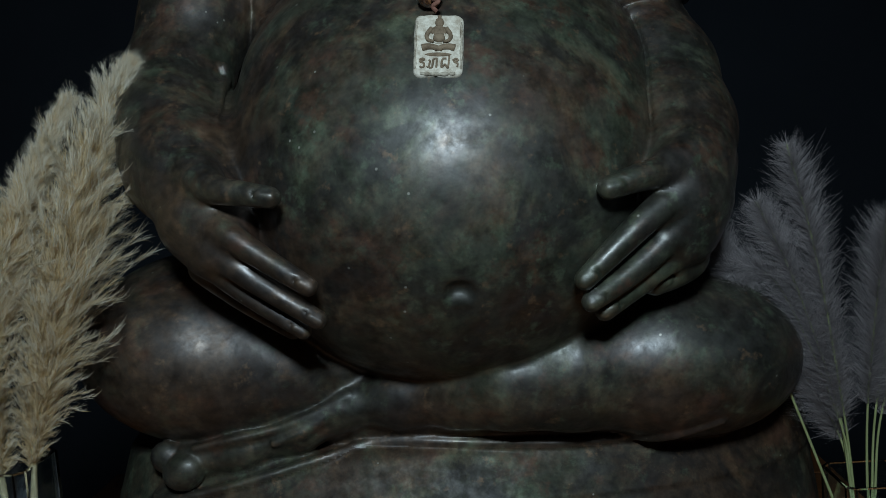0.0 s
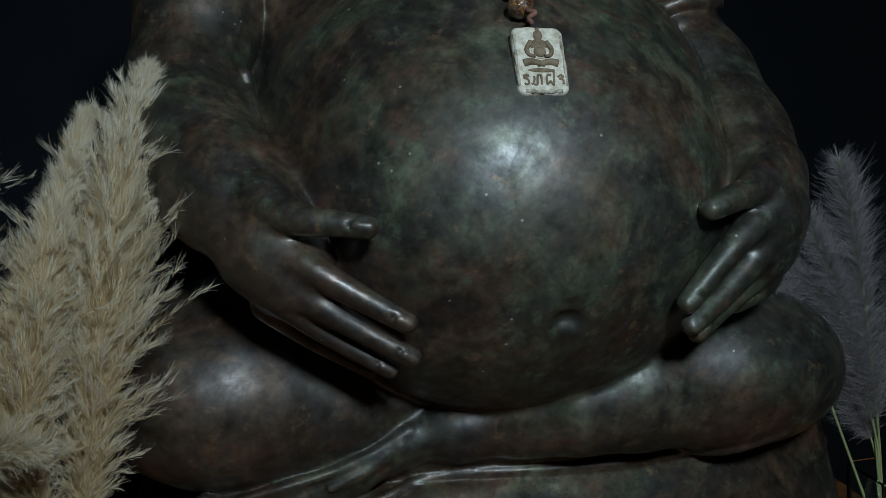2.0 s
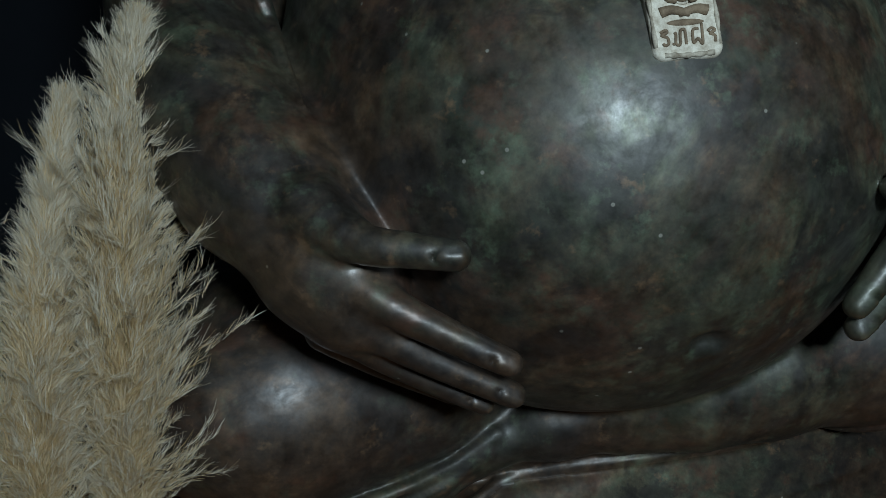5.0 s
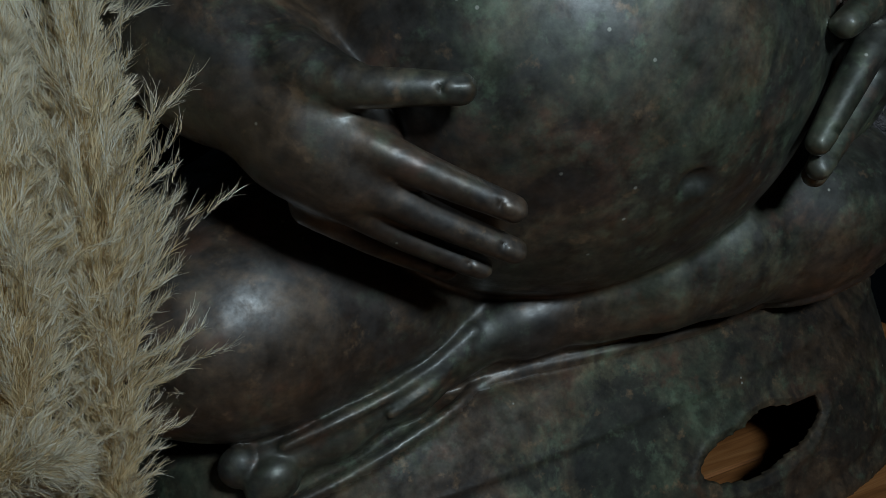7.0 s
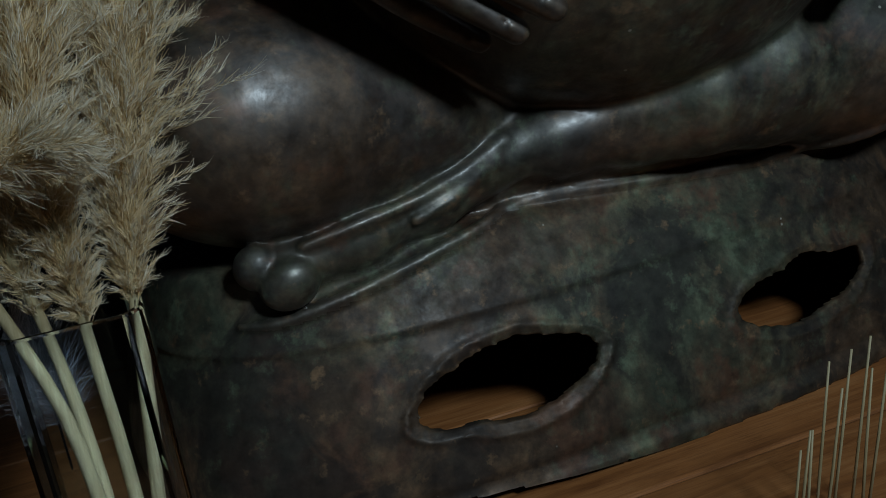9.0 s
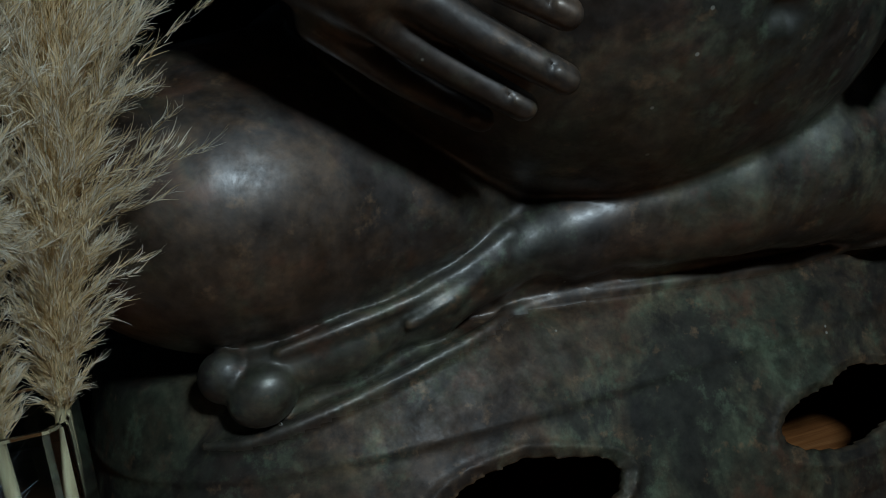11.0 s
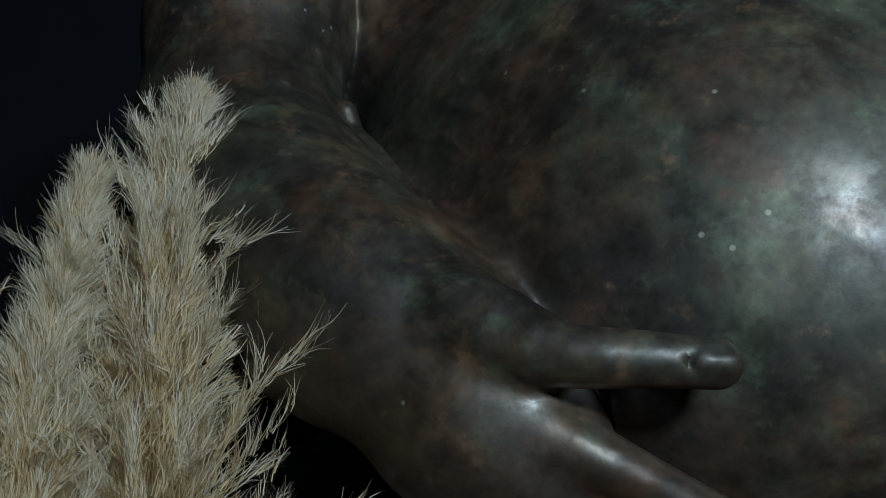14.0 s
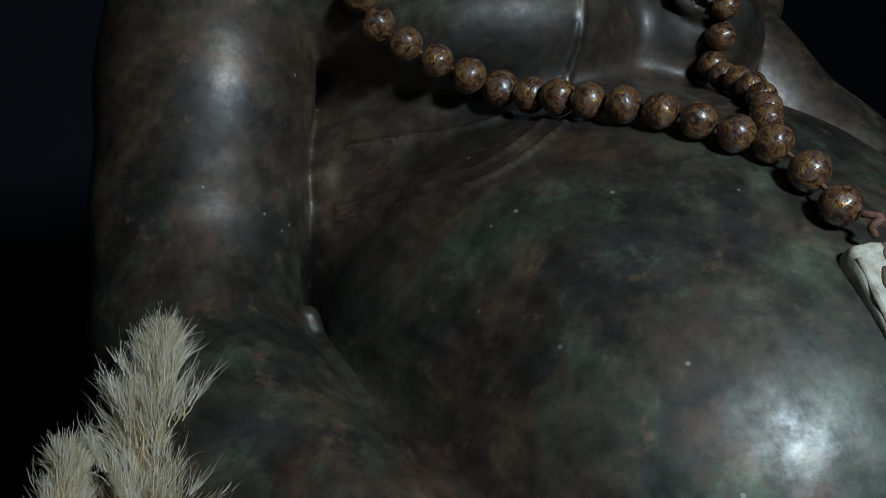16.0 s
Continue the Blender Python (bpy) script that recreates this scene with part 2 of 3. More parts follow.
def wooden_table():
    top = empty("wooden_table", (0, 0.95, FLOOR))
    tagged(top, "long table of orange-brown oiled teak planks", "table")
    bounds = (0.44, 0.575, 0.715, 0.86, 1.01, 1.15, 1.3)
    for y0, y1 in zip(bounds, bounds[1:]):
        bm = bmesh.new()
        box(bm, (-0.5, y0 + 0.0008 - 0.95, -0.035), (0.5, y1 - 0.0008 - 0.95, 0), 0.0025)
        part("plank", bm, M_WOOD, top, smooth=False)
    for sx in (-0.44, 0.44):
        for sy in (-0.44, 0.28):
            bm = bmesh.new()
            box(bm, (sx - 0.04, sy - 0.04, -0.797 - FLOOR), (sx + 0.04, sy + 0.04, -0.035), 0.004)
            part("leg", bm, M_WOOD, top, smooth=False)


wooden_table()

# ---- the statue: one cast surface, shaped as a blended solid ----
SHAPES = []          # (operation, function, centre, reach, blend)


def smin(a, b, k):
    h = np.clip(0.5 + 0.5 * (b - a) / k, 0, 1)
    return b + (a - b) * h - k * h * (1 - h)


def ellipsoid(c, r, k=0.015, op="add", turn=(0, 0, 0)):
    c, r = np.array(c, float), np.array(r, float)
    rot = np.array(Euler([radians(a) for a in turn]).to_matrix())

    def f(p):
        q = (p - c) @ rot
        k0 = np.linalg.norm(q / r, axis=1)
        k1 = np.linalg.norm(q / (r * r), axis=1) + 1e-9
        return k0 * (k0 - 1) / k1
    SHAPES.append((op, f, c, r.max(), k))


def limb(pts, radii, k=0.01, op="add", join=0.0, flat=None):
    """A tapered rounded limb along points; flat squeezes it along a direction."""
    pts, radii = np.array(pts, float), np.array(radii, float)
    c = (pts.max(0) + pts.min(0)) / 2
    reach = max(np.linalg.norm(q - c) + r for q, r in zip(pts, radii))

    def f(p):
        d = None
        for a, b, ra, rb in zip(pts, pts[1:], radii, radii[1:]):
            ab = b - a
            t = np.clip((p - a) @ ab / (ab @ ab), 0, 1)
            e = p - a - t[:, None] * ab
            if flat is not None:
                e = e + np.outer(e @ flat[0], flat[0]) * (flat[1] - 1)
            s = np.linalg.norm(e, axis=1) - (ra + (rb - ra) * t)
            d = s if d is None else (smin(d, s, join) if join else np.minimum(d, s))
        return d
    SHAPES.append((op, f, c, reach, k))


def merge(count, inner, k):
    """Blend the last shapes into one, which then joins the rest with the blend k."""
    taken = [SHAPES.pop() for _ in range(count)][::-1]
    los = np.min([c - r for _, _, c, r, _ in taken], axis=0)
    his = np.max([c + r for _, _, c, r, _ in taken], axis=0)

    def f(p):
        d = taken[0][1](p)
        for item in taken[1:]:
            d = smin(d, item[1](p), inner)
        return d
    SHAPES.append(("add", f, (los + his) / 2, np.linalg.norm(his - los) / 2, k))


def field(p, reach=None):
    """Signed distance of the statue at points p; reach limits it to the shapes near the points' centre."""
    d = np.full(len(p), 1.0)
    if reach:
        mid = (p.max(0) + p.min(0)) / 2
    for op, f, c, r, k in SHAPES:
        if reach and np.linalg.norm(mid - c) - r > reach:
            continue
        s = f(p)
        if op == "crease":
            d = np.maximum(np.minimum(d, s), k - np.hypot(d, s))
        else:
            d = smin(d, s, k) if op == "add" else -smin(-d, s, k)
    return d


def surface_y(x, z, start=0.62, off=0.0):
    """Where lines along y from the front meet the statue."""
    x, z = np.atleast_1d(np.array(x, float)), np.atleast_1d(np.array(z, float))
    y = np.full(len(x), start)
    for _ in range(70):
        d = field(np.stack([x, y, z], 1)) - off
        if (d < 0.0004).all():
            break
        y = y + np.where(d < 0.0004, 0, np.maximum(d * 0.85, 0.0004))
    return y


def pierced(points, cx, cz, rx, rz, seed):
    """A worn opening in the base wall: signed distance from its uneven outline, given as corners in millimetres."""
    u, w = (np.array(points, float) / 1000 - (cx, cz)).T / np.array([[rx], [rz]])
    ang = np.arctan2(w, u)
    order = np.argsort(ang)
    ang, rad = ang[order], np.hypot(u, w)[order]
    fine_a = np.linspace(-np.pi, np.pi, 181)
    fine_r = np.interp(fine_a, ang, rad, period=2 * np.pi)
    fine_r = (np.roll(fine_r[:-1], 2) + np.roll(fine_r[:-1], -2) + 2 * fine_r[:-1] + np.roll(fine_r[:-1], 1) + np.roll(fine_r[:-1], -1)) / 6
    fine_r = fine_r + 0.01 * np.sin(17 * fine_a[:-1] + seed) + 0.008 * np.sin(29 * fine_a[:-1] + 2 * seed)

    def f(x, z):
        p, q = (x - cx) / rx, (z - cz) / rz
        r = np.interp(np.arctan2(q, p), fine_a[:-1], fine_r, period=2 * np.pi)
        k = np.hypot(p, q)
        return (k - r) * k / (np.sqrt((p / rx) ** 2 + (q / rz) ** 2) + 1e-6)
    return f


def base_shape():
    cx, cy, top, n = 0.028, 1.02, 0.21, 3.4
    near = pierced([(-167, 97), (-141, 113), (-111, 124), (-93, 127), (-70, 123), (-56, 122), (-40, 117), (-36, 106), (-45, 96), (-61, 88), (-81, 80), (-101, 76), (-132, 80), (-154, 77), (-168, 82)], -0.101, 0.1, 0.066, 0.024, 1)
    far = pierced([(85, 106), (97, 123), (133, 131), (153, 140), (187, 134), (210, 137), (215, 129), (201, 111), (168, 100), (136, 92), (104, 96)], 0.149, 0.115, 0.066, 0.023, 3)

    def f(p):
        x, y, zo = p.T
        z = zo - SLOPE * (x - 0.1)
        h = np.clip((z - FLOOR) / (top - FLOOR), 0, 1.2)
        b = 0.27 - 0.073 * h ** 1.6
        a = 0.385 - 0.03 * h
        y = y - 0.07 * x
        s = (np.abs((x - cx) / a) ** n + np.abs((y - cy) / b) ** n) ** (1 / n)
        side = (s - 1) * b
        # a seam where the upper robe laps over the plinth
        g = zo - 0.151 - 0.088 * x
        hs = np.minimum(near(x - 0.002, zo + 0.004), far(x - 0.003, zo + 0.003))
        out = side + 0.0016 / (1 + np.exp(np.clip(g / 0.0012, -30, 30))) - 0.0006 * np.exp(-((g - 0.002) / 0.002) ** 2)
        # plinth foot and the lip cast round each opening
        foot = z - FLOOR - 0.012
        out = out - 0.0045 / (1 + np.exp(np.clip(foot / 0.0012, -30, 30))) + 0.0014 * np.exp(-((foot - 0.008) / 0.003) ** 2)
        front = y < cy
        out = out - np.where(front, 0.0018 * np.exp(-((hs - 0.0075) / 0.0022) ** 2), 0) + np.where(front, 0.0012 * np.exp(-((hs - 0.001) / 0.003) ** 2), 0)
        solid = np.maximum(-smin(-out, top - z, 0.012), FLOOR - z)
        inner = np.maximum(side + 0.009, z - 0.18)
        solid = np.maximum(solid, -inner)
        return np.where(y < 0.95, np.maximum(solid, -hs), solid)
    SHAPES.append(("add", f, np.array([cx, cy, 0.13]), 0.46, 0.004))


def build_statue_shapes():
    base_shape()
    # seat and hips, low back
    ellipsoid((0.005, 1.03, 0.31), (0.25, 0.15, 0.11), 0.02)
    ellipsoid((0.0, 1.02, 0.215), (0.27, 0.14, 0.035), 0.01)
    # belly, upper belly, chest, shoulders, neck, head
    ellipsoid((0.005, BELLY[0], BELLY[1]), (0.209, BELLY[2], BELLY[3]), 0.01)
    ellipsoid((0.005, 0.93, 0.52), (0.21, 0.176, 0.155), 0.03)
    ellipsoid((0.0, 1.03, 0.50), (0.19, 0.14, 0.22), 0.03)
    ellipsoid((-0.01, 1.012, 0.60), (0.213, 0.125, 0.13), 0.02)
    ellipsoid((-0.07, 0.99, 0.712), (0.11, 0.1, 0.06), 0.014)
    ellipsoid((0.05, 0.99, 0.712), (0.075, 0.1, 0.06), 0.014)
    limb([(-0.2, 1.0, 0.765), (-0.02, 1.01, 0.785), (0.12, 1.0, 0.75)], [0.065, 0.075, 0.055], 0.03)
    limb([(-0.02, 1.02, 0.80), (-0.02, 1.0, 0.88)], [0.06, 0.055], 0.02)
    ellipsoid((-0.02, 0.985, 0.95), (0.082, 0.09, 0.1), 0.01)
    # arm by the pampas grass: upper arm, then the forearm that runs into the belly
    ellipsoid((-0.195, 1.02, 0.56), (0.05, 0.05, 0.12), 0.01)
    limb([(-0.235, 1.01, 0.775), (-0.25, 0.99, 0.68), (-0.26, 0.97, 0.61), (-0.27, 0.938, 0.552)], [0.064, 0.056, 0.053, 0.052], 0.004, join=0.03)
    limb([(-0.268, 0.93, 0.545), (-0.256, 0.862, 0.488), (-0.23, 0.812, 0.457), (-0.212, 0.785, 0.442)], [0.051, 0.05, 0.045, 0.041], 0.02, join=0.03)
    # a thin web of metal in the crook of the elbow
    xz = np.array([(-0.217, 0.552), (-0.214, 0.54), (-0.209, 0.527), (-0.203, 0.512), (-0.197, 0.5)])
    limb(np.stack([xz[:, 0], surface_y(xz[:, 0], xz[:, 1]) - 0.002, xz[:, 1]], 1), [0.0065, 0.006, 0.0045, 0.003, 0.001], 0.002)
    ellipsoid((-0.188, 0.955, 0.625), (0.01, 0.008, 0.012), 0.006)
    ellipsoid((-0.178, 0.97, 0.645), (0.012, 0.008, 0.01), 0.006)
    hand(LEFT, -1)
    # arm by the grey grass
    limb([(0.10, 1.0, 0.735), (0.13, 0.985, 0.68), (0.172, 0.95, 0.615), (0.204, 0.905, 0.545), (0.212, 0.848, 0.495), (0.212, 0.79, 0.466)],
         [0.05, 0.05, 0.052, 0.053, 0.049, 0.041], 0.002, "crease", 0.03)
    hand(RIGHT, 1)
    # sleeve hem round that arm
    for dz in (0.0, 0.021):
        limb([(0.142, 0.902, 0.582 + dz), (0.16, 0.888, 0.594 + dz), (0.18, 0.884, 0.602 + dz), (0.203, 0.889, 0.604 + dz), (0.225, 0.908, 0.604 + dz), (0.236, 0.945, 0.606 + dz)], [0.0075] * 6, 0.004)
    # folded leg with its knee by the pampas grass
    ellipsoid((-0.224, 0.888, 0.279), (0.132, 0.106, 0.09), turn=(12, 0, 24))
    limb([(-0.15, 0.868, 0.264), (-0.12, 0.855, 0.265), (-0.075, 0.85, 0.266)], [0.044, 0.037, 0.025], join=0.03)
    limb([(-0.24, 0.9, 0.275), (-0.14, 1.0, 0.31)], [0.07, 0.1])
    merge(3, 0.05, 0.006)
    # folded leg with its knee by the grey grass, its shin crossing in front
    ellipsoid((0.232, 0.88, 0.284), (0.112, 0.112, 0.08), turn=(0, 0, 4))
    limb([(0.19, 0.84, 0.286), (0.12, 0.822, 0.278), (0.065, 0.815, 0.269), (0.02, 0.827, 0.258), (-0.035, 0.832, 0.246), (-0.085, 0.83, 0.238)],
         [0.067, 0.054, 0.0435, 0.036, 0.027, 0.02], join=0.02)
    limb([(0.25, 0.9, 0.285), (0.14, 1.0, 0.31)], [0.07, 0.1])
    merge(3, 0.03, 0.006)
    # foot with its sole's edge and two toes
    limb([(-0.075, 0.828, 0.236), (-0.13, 0.827, 0.212), (-0.185, 0.826, 0.194), (-0.235, 0.826, 0.183)], [0.019, 0.017, 0.018, 0.02], 0.006, join=0.015)
    limb([(-0.083, 0.815, 0.250), (-0.115, 0.811, 0.232), (-0.145, 0.81, 0.2195), (-0.19, 0.809, 0.2075), (-0.225, 0.81, 0.199)], [0.0045, 0.005, 0.004, 0.005, 0.003], 0.005)
    limb([(-0.09, 0.812, 0.238), (-0.125, 0.808, 0.216), (-0.15, 0.806, 0.206)], [0.004, 0.005, 0.003], 0.006)
    ellipsoid((-0.2355, 0.81, 0.176), (0.0205, 0.013, 0.0175), 0.0025, turn=(0, -22, 0))
    ellipsoid((-0.254, 0.819, 0.187), (0.0155, 0.012, 0.0155), 0.002)
    limb([(-0.1, 0.848, 0.212), (0.05, 0.846, 0.224), (0.2, 0.862, 0.232)], [0.016, 0.023, 0.026], 0.012)
    # hem along the foot of the shin
    xz = spline([(0.25, 0, 0.241), (0.205, 0, 0.221), (0.168, 0, 0.21), (0.113, 0, 0.205), (0.03, 0, 0.204), (-0.05, 0, 0.202), (-0.112, 0, 0.188), (-0.178, 0, 0.168), (-0.24, 0, 0.15), (-0.268, 0, 0.147)], 34)
    limb(np.stack([xz[:, 0], surface_y(xz[:, 0], xz[:, 2]) - 0.0005, xz[:, 2]], 1), np.interp(np.arange(34), [0, 4, 28, 33], [0.0028, 0.0045, 0.0042, 0.002]), 0.004)


def hand(h, side):
    out = np.array(h["out"]) / np.linalg.norm(h["out"])
    limb(h["palm"], h["palm_r"], 0.008, join=0.02, flat=(out, 1.25))
    for pts, r in h["fingers"]:
        ends = np.array(pts, float)
        ends[-1] += unit(ends[-1] - ends[-2]) * 0.0045
        p = spline(ends, 9)
        rr = np.interp(np.linspace(0, 1, 9), np.linspace(0, 1, len(r)), r)
        limb(p, rr, 0.006)
        tip, back = p[-1], p[-2]
        d = (tip - back) / np.linalg.norm(tip - back)
        up = out - (out @ d) * d
        up /= np.linalg.norm(up)
        # a shallow bed and the nail in it
        limb([tip + up * rr[-1] * 1.02 - d * 0.007, tip + up * rr[-1] * 0.9 + d * 0.002], [rr[-1] * 0.55, rr[-1] * 0.5], 0.001, "cut")
        limb([tip + up * rr[-1] * 0.62 - d * 0.006, tip + up * rr[-1] * 0.5 + d * 0.003], [rr[-1] * 0.55, rr[-1] * 0.5], 0.001)


BELLY = (0.87, 0.44, 0.183, 0.185)     # centre's y and z, radii in y and z
LEFT = dict(
    out=(-0.35, -0.9, 0.2),
    palm=[(-0.212, 0.784, 0.442), (-0.197, 0.76, 0.42), (-0.18, 0.745, 0.401)],
    palm_r=[0.041, 0.037, 0.034],
    fingers=[
        ([(-0.200, 0.755, 0.452), (-0.175, 0.722, 0.443), (-0.15, 0.709, 0.441), (-0.131, 0.7025, 0.439)], (0.022, 0.0115, 0.0098, 0.0088)),
        ([(-0.188, 0.738, 0.42), (-0.164, 0.721, 0.406), (-0.135, 0.713, 0.389), (-0.102, 0.705, 0.371)], (0.012, 0.0115, 0.0098, 0.008)),
        ([(-0.19, 0.745, 0.4), (-0.168, 0.729, 0.385), (-0.136, 0.724, 0.364), (-0.097, 0.7185, 0.342)], (0.012, 0.0115, 0.0098, 0.008)),
        ([(-0.192, 0.752, 0.386), (-0.175, 0.742, 0.371), (-0.147, 0.739, 0.351), (-0.112, 0.734, 0.33)], (0.012, 0.011, 0.0092, 0.0075)),
        ([(-0.197, 0.762, 0.374), (-0.180, 0.760, 0.358), (-0.155, 0.760, 0.341), (-0.125, 0.757, 0.324)], (0.014, 0.0095, 0.0085, 0.007)),
    ])
RIGHT = dict(
    out=(0.55, -0.8, 0.15),
    palm=[(0.212, 0.79, 0.466), (0.206, 0.766, 0.44), (0.202, 0.76, 0.415)],
    palm_r=[0.041, 0.039, 0.034],
    fingers=[
        ([(0.205, 0.76, 0.47), (0.178, 0.735, 0.46), (0.158, 0.722, 0.455), (0.139, 0.714, 0.449)], (0.022, 0.013, 0.011, 0.0095)),
        ([(0.2, 0.745, 0.442), (0.174, 0.731, 0.428), (0.144, 0.72, 0.401), (0.121, 0.712, 0.379)], (0.016, 0.012, 0.0105, 0.0085)),
        ([(0.205, 0.75, 0.42), (0.185, 0.74, 0.403), (0.155, 0.73, 0.378), (0.128, 0.718, 0.36)], (0.016, 0.012, 0.0105, 0.0085)),
        ([(0.208, 0.76, 0.402), (0.192, 0.752, 0.386), (0.165, 0.745, 0.367), (0.141, 0.735, 0.35)], (0.015, 0.0115, 0.01, 0.0085)),
        ([(0.212, 0.775, 0.395), (0.214, 0.772, 0.385), (0.2, 0.766, 0.376), (0.186, 0.762, 0.37)], (0.016, 0.0145, 0.014, 0.0125)),
    ])


def robe_lines():
    """Raised double lines of the robe's edge, laid on the chest."""
    for dz in (0.0, 0.006):
        xz = spline([(x, 0, z + dz) for x, z in ((-0.188, 0.602), (-0.166, 0.608), (-0.14, 0.6165), (-0.118, 0.627), (-0.09, 0.6435), (-0.068, 0.658), (-0.056, 0.675), (-0.053, 0.695), (-0.05, 0.73))], 24)
        lines.append(np.stack([xz[:, 0], surface_y(xz[:, 0], xz[:, 2]) - 0.0005, xz[:, 2]], 1))
    xz = spline([(-0.178, 0, 0.643), (-0.15, 0, 0.647), (-0.125, 0, 0.649), (-0.095, 0, 0.657)], 14)
    lines.append(np.stack([xz[:, 0], surface_y(xz[:, 0], xz[:, 2]) - 0.0003, xz[:, 2]], 1))
    for pts in lines:
        limb(pts, [0.0018] * len(pts), 0.0012)


def navel():
    y = surface_y(0.019, 0.363)[0]
    ellipsoid((0.021, y - 0.004, 0.364), (0.013, 0.010, 0.011), 0.004, "cut")
    ellipsoid((0.020, y + 0.0098, 0.360), (0.0085, 0.006, 0.0075), 0.003)


lines = []


def cast(step):
    """The surface of the blended solid as a mesh of quads."""
    lo, hi = np.array([-0.39, 0.66, FLOOR - 0.006]), np.array([0.4, 1.31, 1.06])
    B = 16
    nb = np.ceil((hi - lo) / (step * B)).astype(int)
    n = nb * B
    val = np.ones(n, np.float32)
    side = step * B
    half = side * math.sqrt(3) / 2
    cen = np.stack(np.meshgrid(*[lo[i] + (np.arange(nb[i]) + 0.5) * side - step / 2 for i in range(3)], indexing="ij"), -1)
    dc = field(cen.reshape(-1, 3)).reshape(nb)
    loc = np.stack(np.meshgrid(*[np.arange(B)] * 3, indexing="ij"), -1).reshape(-1, 3) * step
    for i, j, k in np.ndindex(*nb):
        s = np.s_[i * B:(i + 1) * B, j * B:(j + 1) * B, k * B:(k + 1) * B]
        if abs(dc[i, j, k]) > half * 1.2 + 0.006:
            val[s] = np.sign(dc[i, j, k])
            continue
        p = lo + np.array([i, j, k]) * side + loc
        val[s] = field(p, half + 0.03).reshape(B, B, B)
    ins = val < 0
    c = [val[a:n[0] - 1 + a, b:n[1] - 1 + b, d:n[2] - 1 + d] for a in (0, 1) for b in (0, 1) for d in (0, 1)]
    cnt = sum((q < 0).astype(np.int8) for q in c)
    cell = np.argwhere((cnt > 0) & (cnt < 8))
    idx = np.full(tuple(n - 1), -1, np.int32)
    idx[tuple(cell.T)] = np.arange(len(cell))
    corner = np.array([(a, b, d) for a in (0, 1) for b in (0, 1) for d in (0, 1)])
    cv = np.stack([q[tuple(cell.T)] for q in c], 1)
    acc, num = np.zeros((len(cell), 3)), np.zeros(len(cell))
    for e in range(8):
        for g in range(e + 1, 8):
            if np.abs(corner[e] - corner[g]).sum() != 1:
                continue
            cross = (cv[:, e] < 0) != (cv[:, g] < 0)
            t = np.where(cross, cv[:, e] / (cv[:, e] - cv[:, g] + 1e-12), 0)
            acc += np.where(cross[:, None], corner[e] + t[:, None] * (corner[g] - corner[e]), 0)
            num += cross
    verts = lo + (cell + acc / num[:, None]) * step
    faces = []
    for ax in range(3):
        o1, o2 = np.eye(3, dtype=int)[(ax + 1) % 3], np.eye(3, dtype=int)[(ax + 2) % 3]
        up = np.roll(ins, -1, ax)
        ch = np.argwhere(ins != up)
        ch = ch[(ch > 0).all(1) & (ch < n - 1).all(1)]
        q = np.stack([idx[tuple((ch - a * o1 - b * o2).T)] for a, b in ((0, 0), (1, 0), (1, 1), (0, 1))], 1)
        flip = ~ins[tuple(ch.T)]
        q[flip] = q[flip][:, ::-1]
        faces.append(q[(q >= 0).all(1)])
    faces = np.vstack(faces)
    me = bpy.data.meshes.new("statue")
    me.vertices.add(len(verts))
    me.vertices.foreach_set("co", verts.astype(np.float32).ravel())
    me.loops.add(faces.size)
    me.loops.foreach_set("vertex_index", faces.ravel().astype(np.int32))
    me.polygons.add(len(faces))
    me.polygons.foreach_set("loop_start", np.arange(0, faces.size, 4, dtype=np.int32))
    me.update(calc_edges=True)
    me.validate()
    return me


def clasp():
    """A pierced leaf-shaped clasp cast on the chest."""
    y = surface_y([0.028, 0.044, 0.036], [0.716, 0.722, 0.72])
    ellipsoid((0.036, y[2] + 0.001, 0.72), (0.026, 0.006, 0.011), 0.003, turn=(0, 20, 0))
    ellipsoid((0.029, y[0] - 0.002, 0.722), (0.0065, 0.009, 0.003), 0.001, "cut", (0, 25, 0))
    ellipsoid((0.045, y[1] - 0.002, 0.716), (0.0055, 0.009, 0.0026), 0.001, "cut", (0, 30, 0))


build_statue_shapes()
navel()
robe_lines()
clasp()
STEP = 0.0022
statue = mesh_part("statue", cast(STEP), M_BRONZE)
# low-sheen plinth; its duller copy also puts the legs' shade into the material
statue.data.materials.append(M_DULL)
mids = np.empty(len(statue.data.polygons) * 3, np.float32)
statue.data.polygons.foreach_get("center", mids)
mids = mids.reshape(-1, 3)
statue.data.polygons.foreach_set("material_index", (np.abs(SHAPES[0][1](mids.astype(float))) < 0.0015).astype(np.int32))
tagged(statue, "round-bellied seated bronze statue with green-brown patina on a hollow pierced base", "statue")


# ---- bead necklace with its amulet ----
def bead_mesh():
    bm = bmesh.new()
    bmesh.ops.create_uvsphere(bm, u_segments=28, v_segments=18, radius=1)
    rnd = random.Random(4)
    for v in bm.verts:
        d = v.co.copy()
        a = math.atan2(d.y, d.x)
        v.co *= 1 + 0.012 * math.sin(5 * a + 4 * d.z) + 0.05 * noise.noise(d * 1.5) + 0.05 * noise.noise(d * 3.6) + 0.02 * noise.noise(d * 8)
        v.co.z *= 0.94
    me = bpy.data.meshes.new("bead")
    bm.to_mesh(me)
    bm.free()
    return me


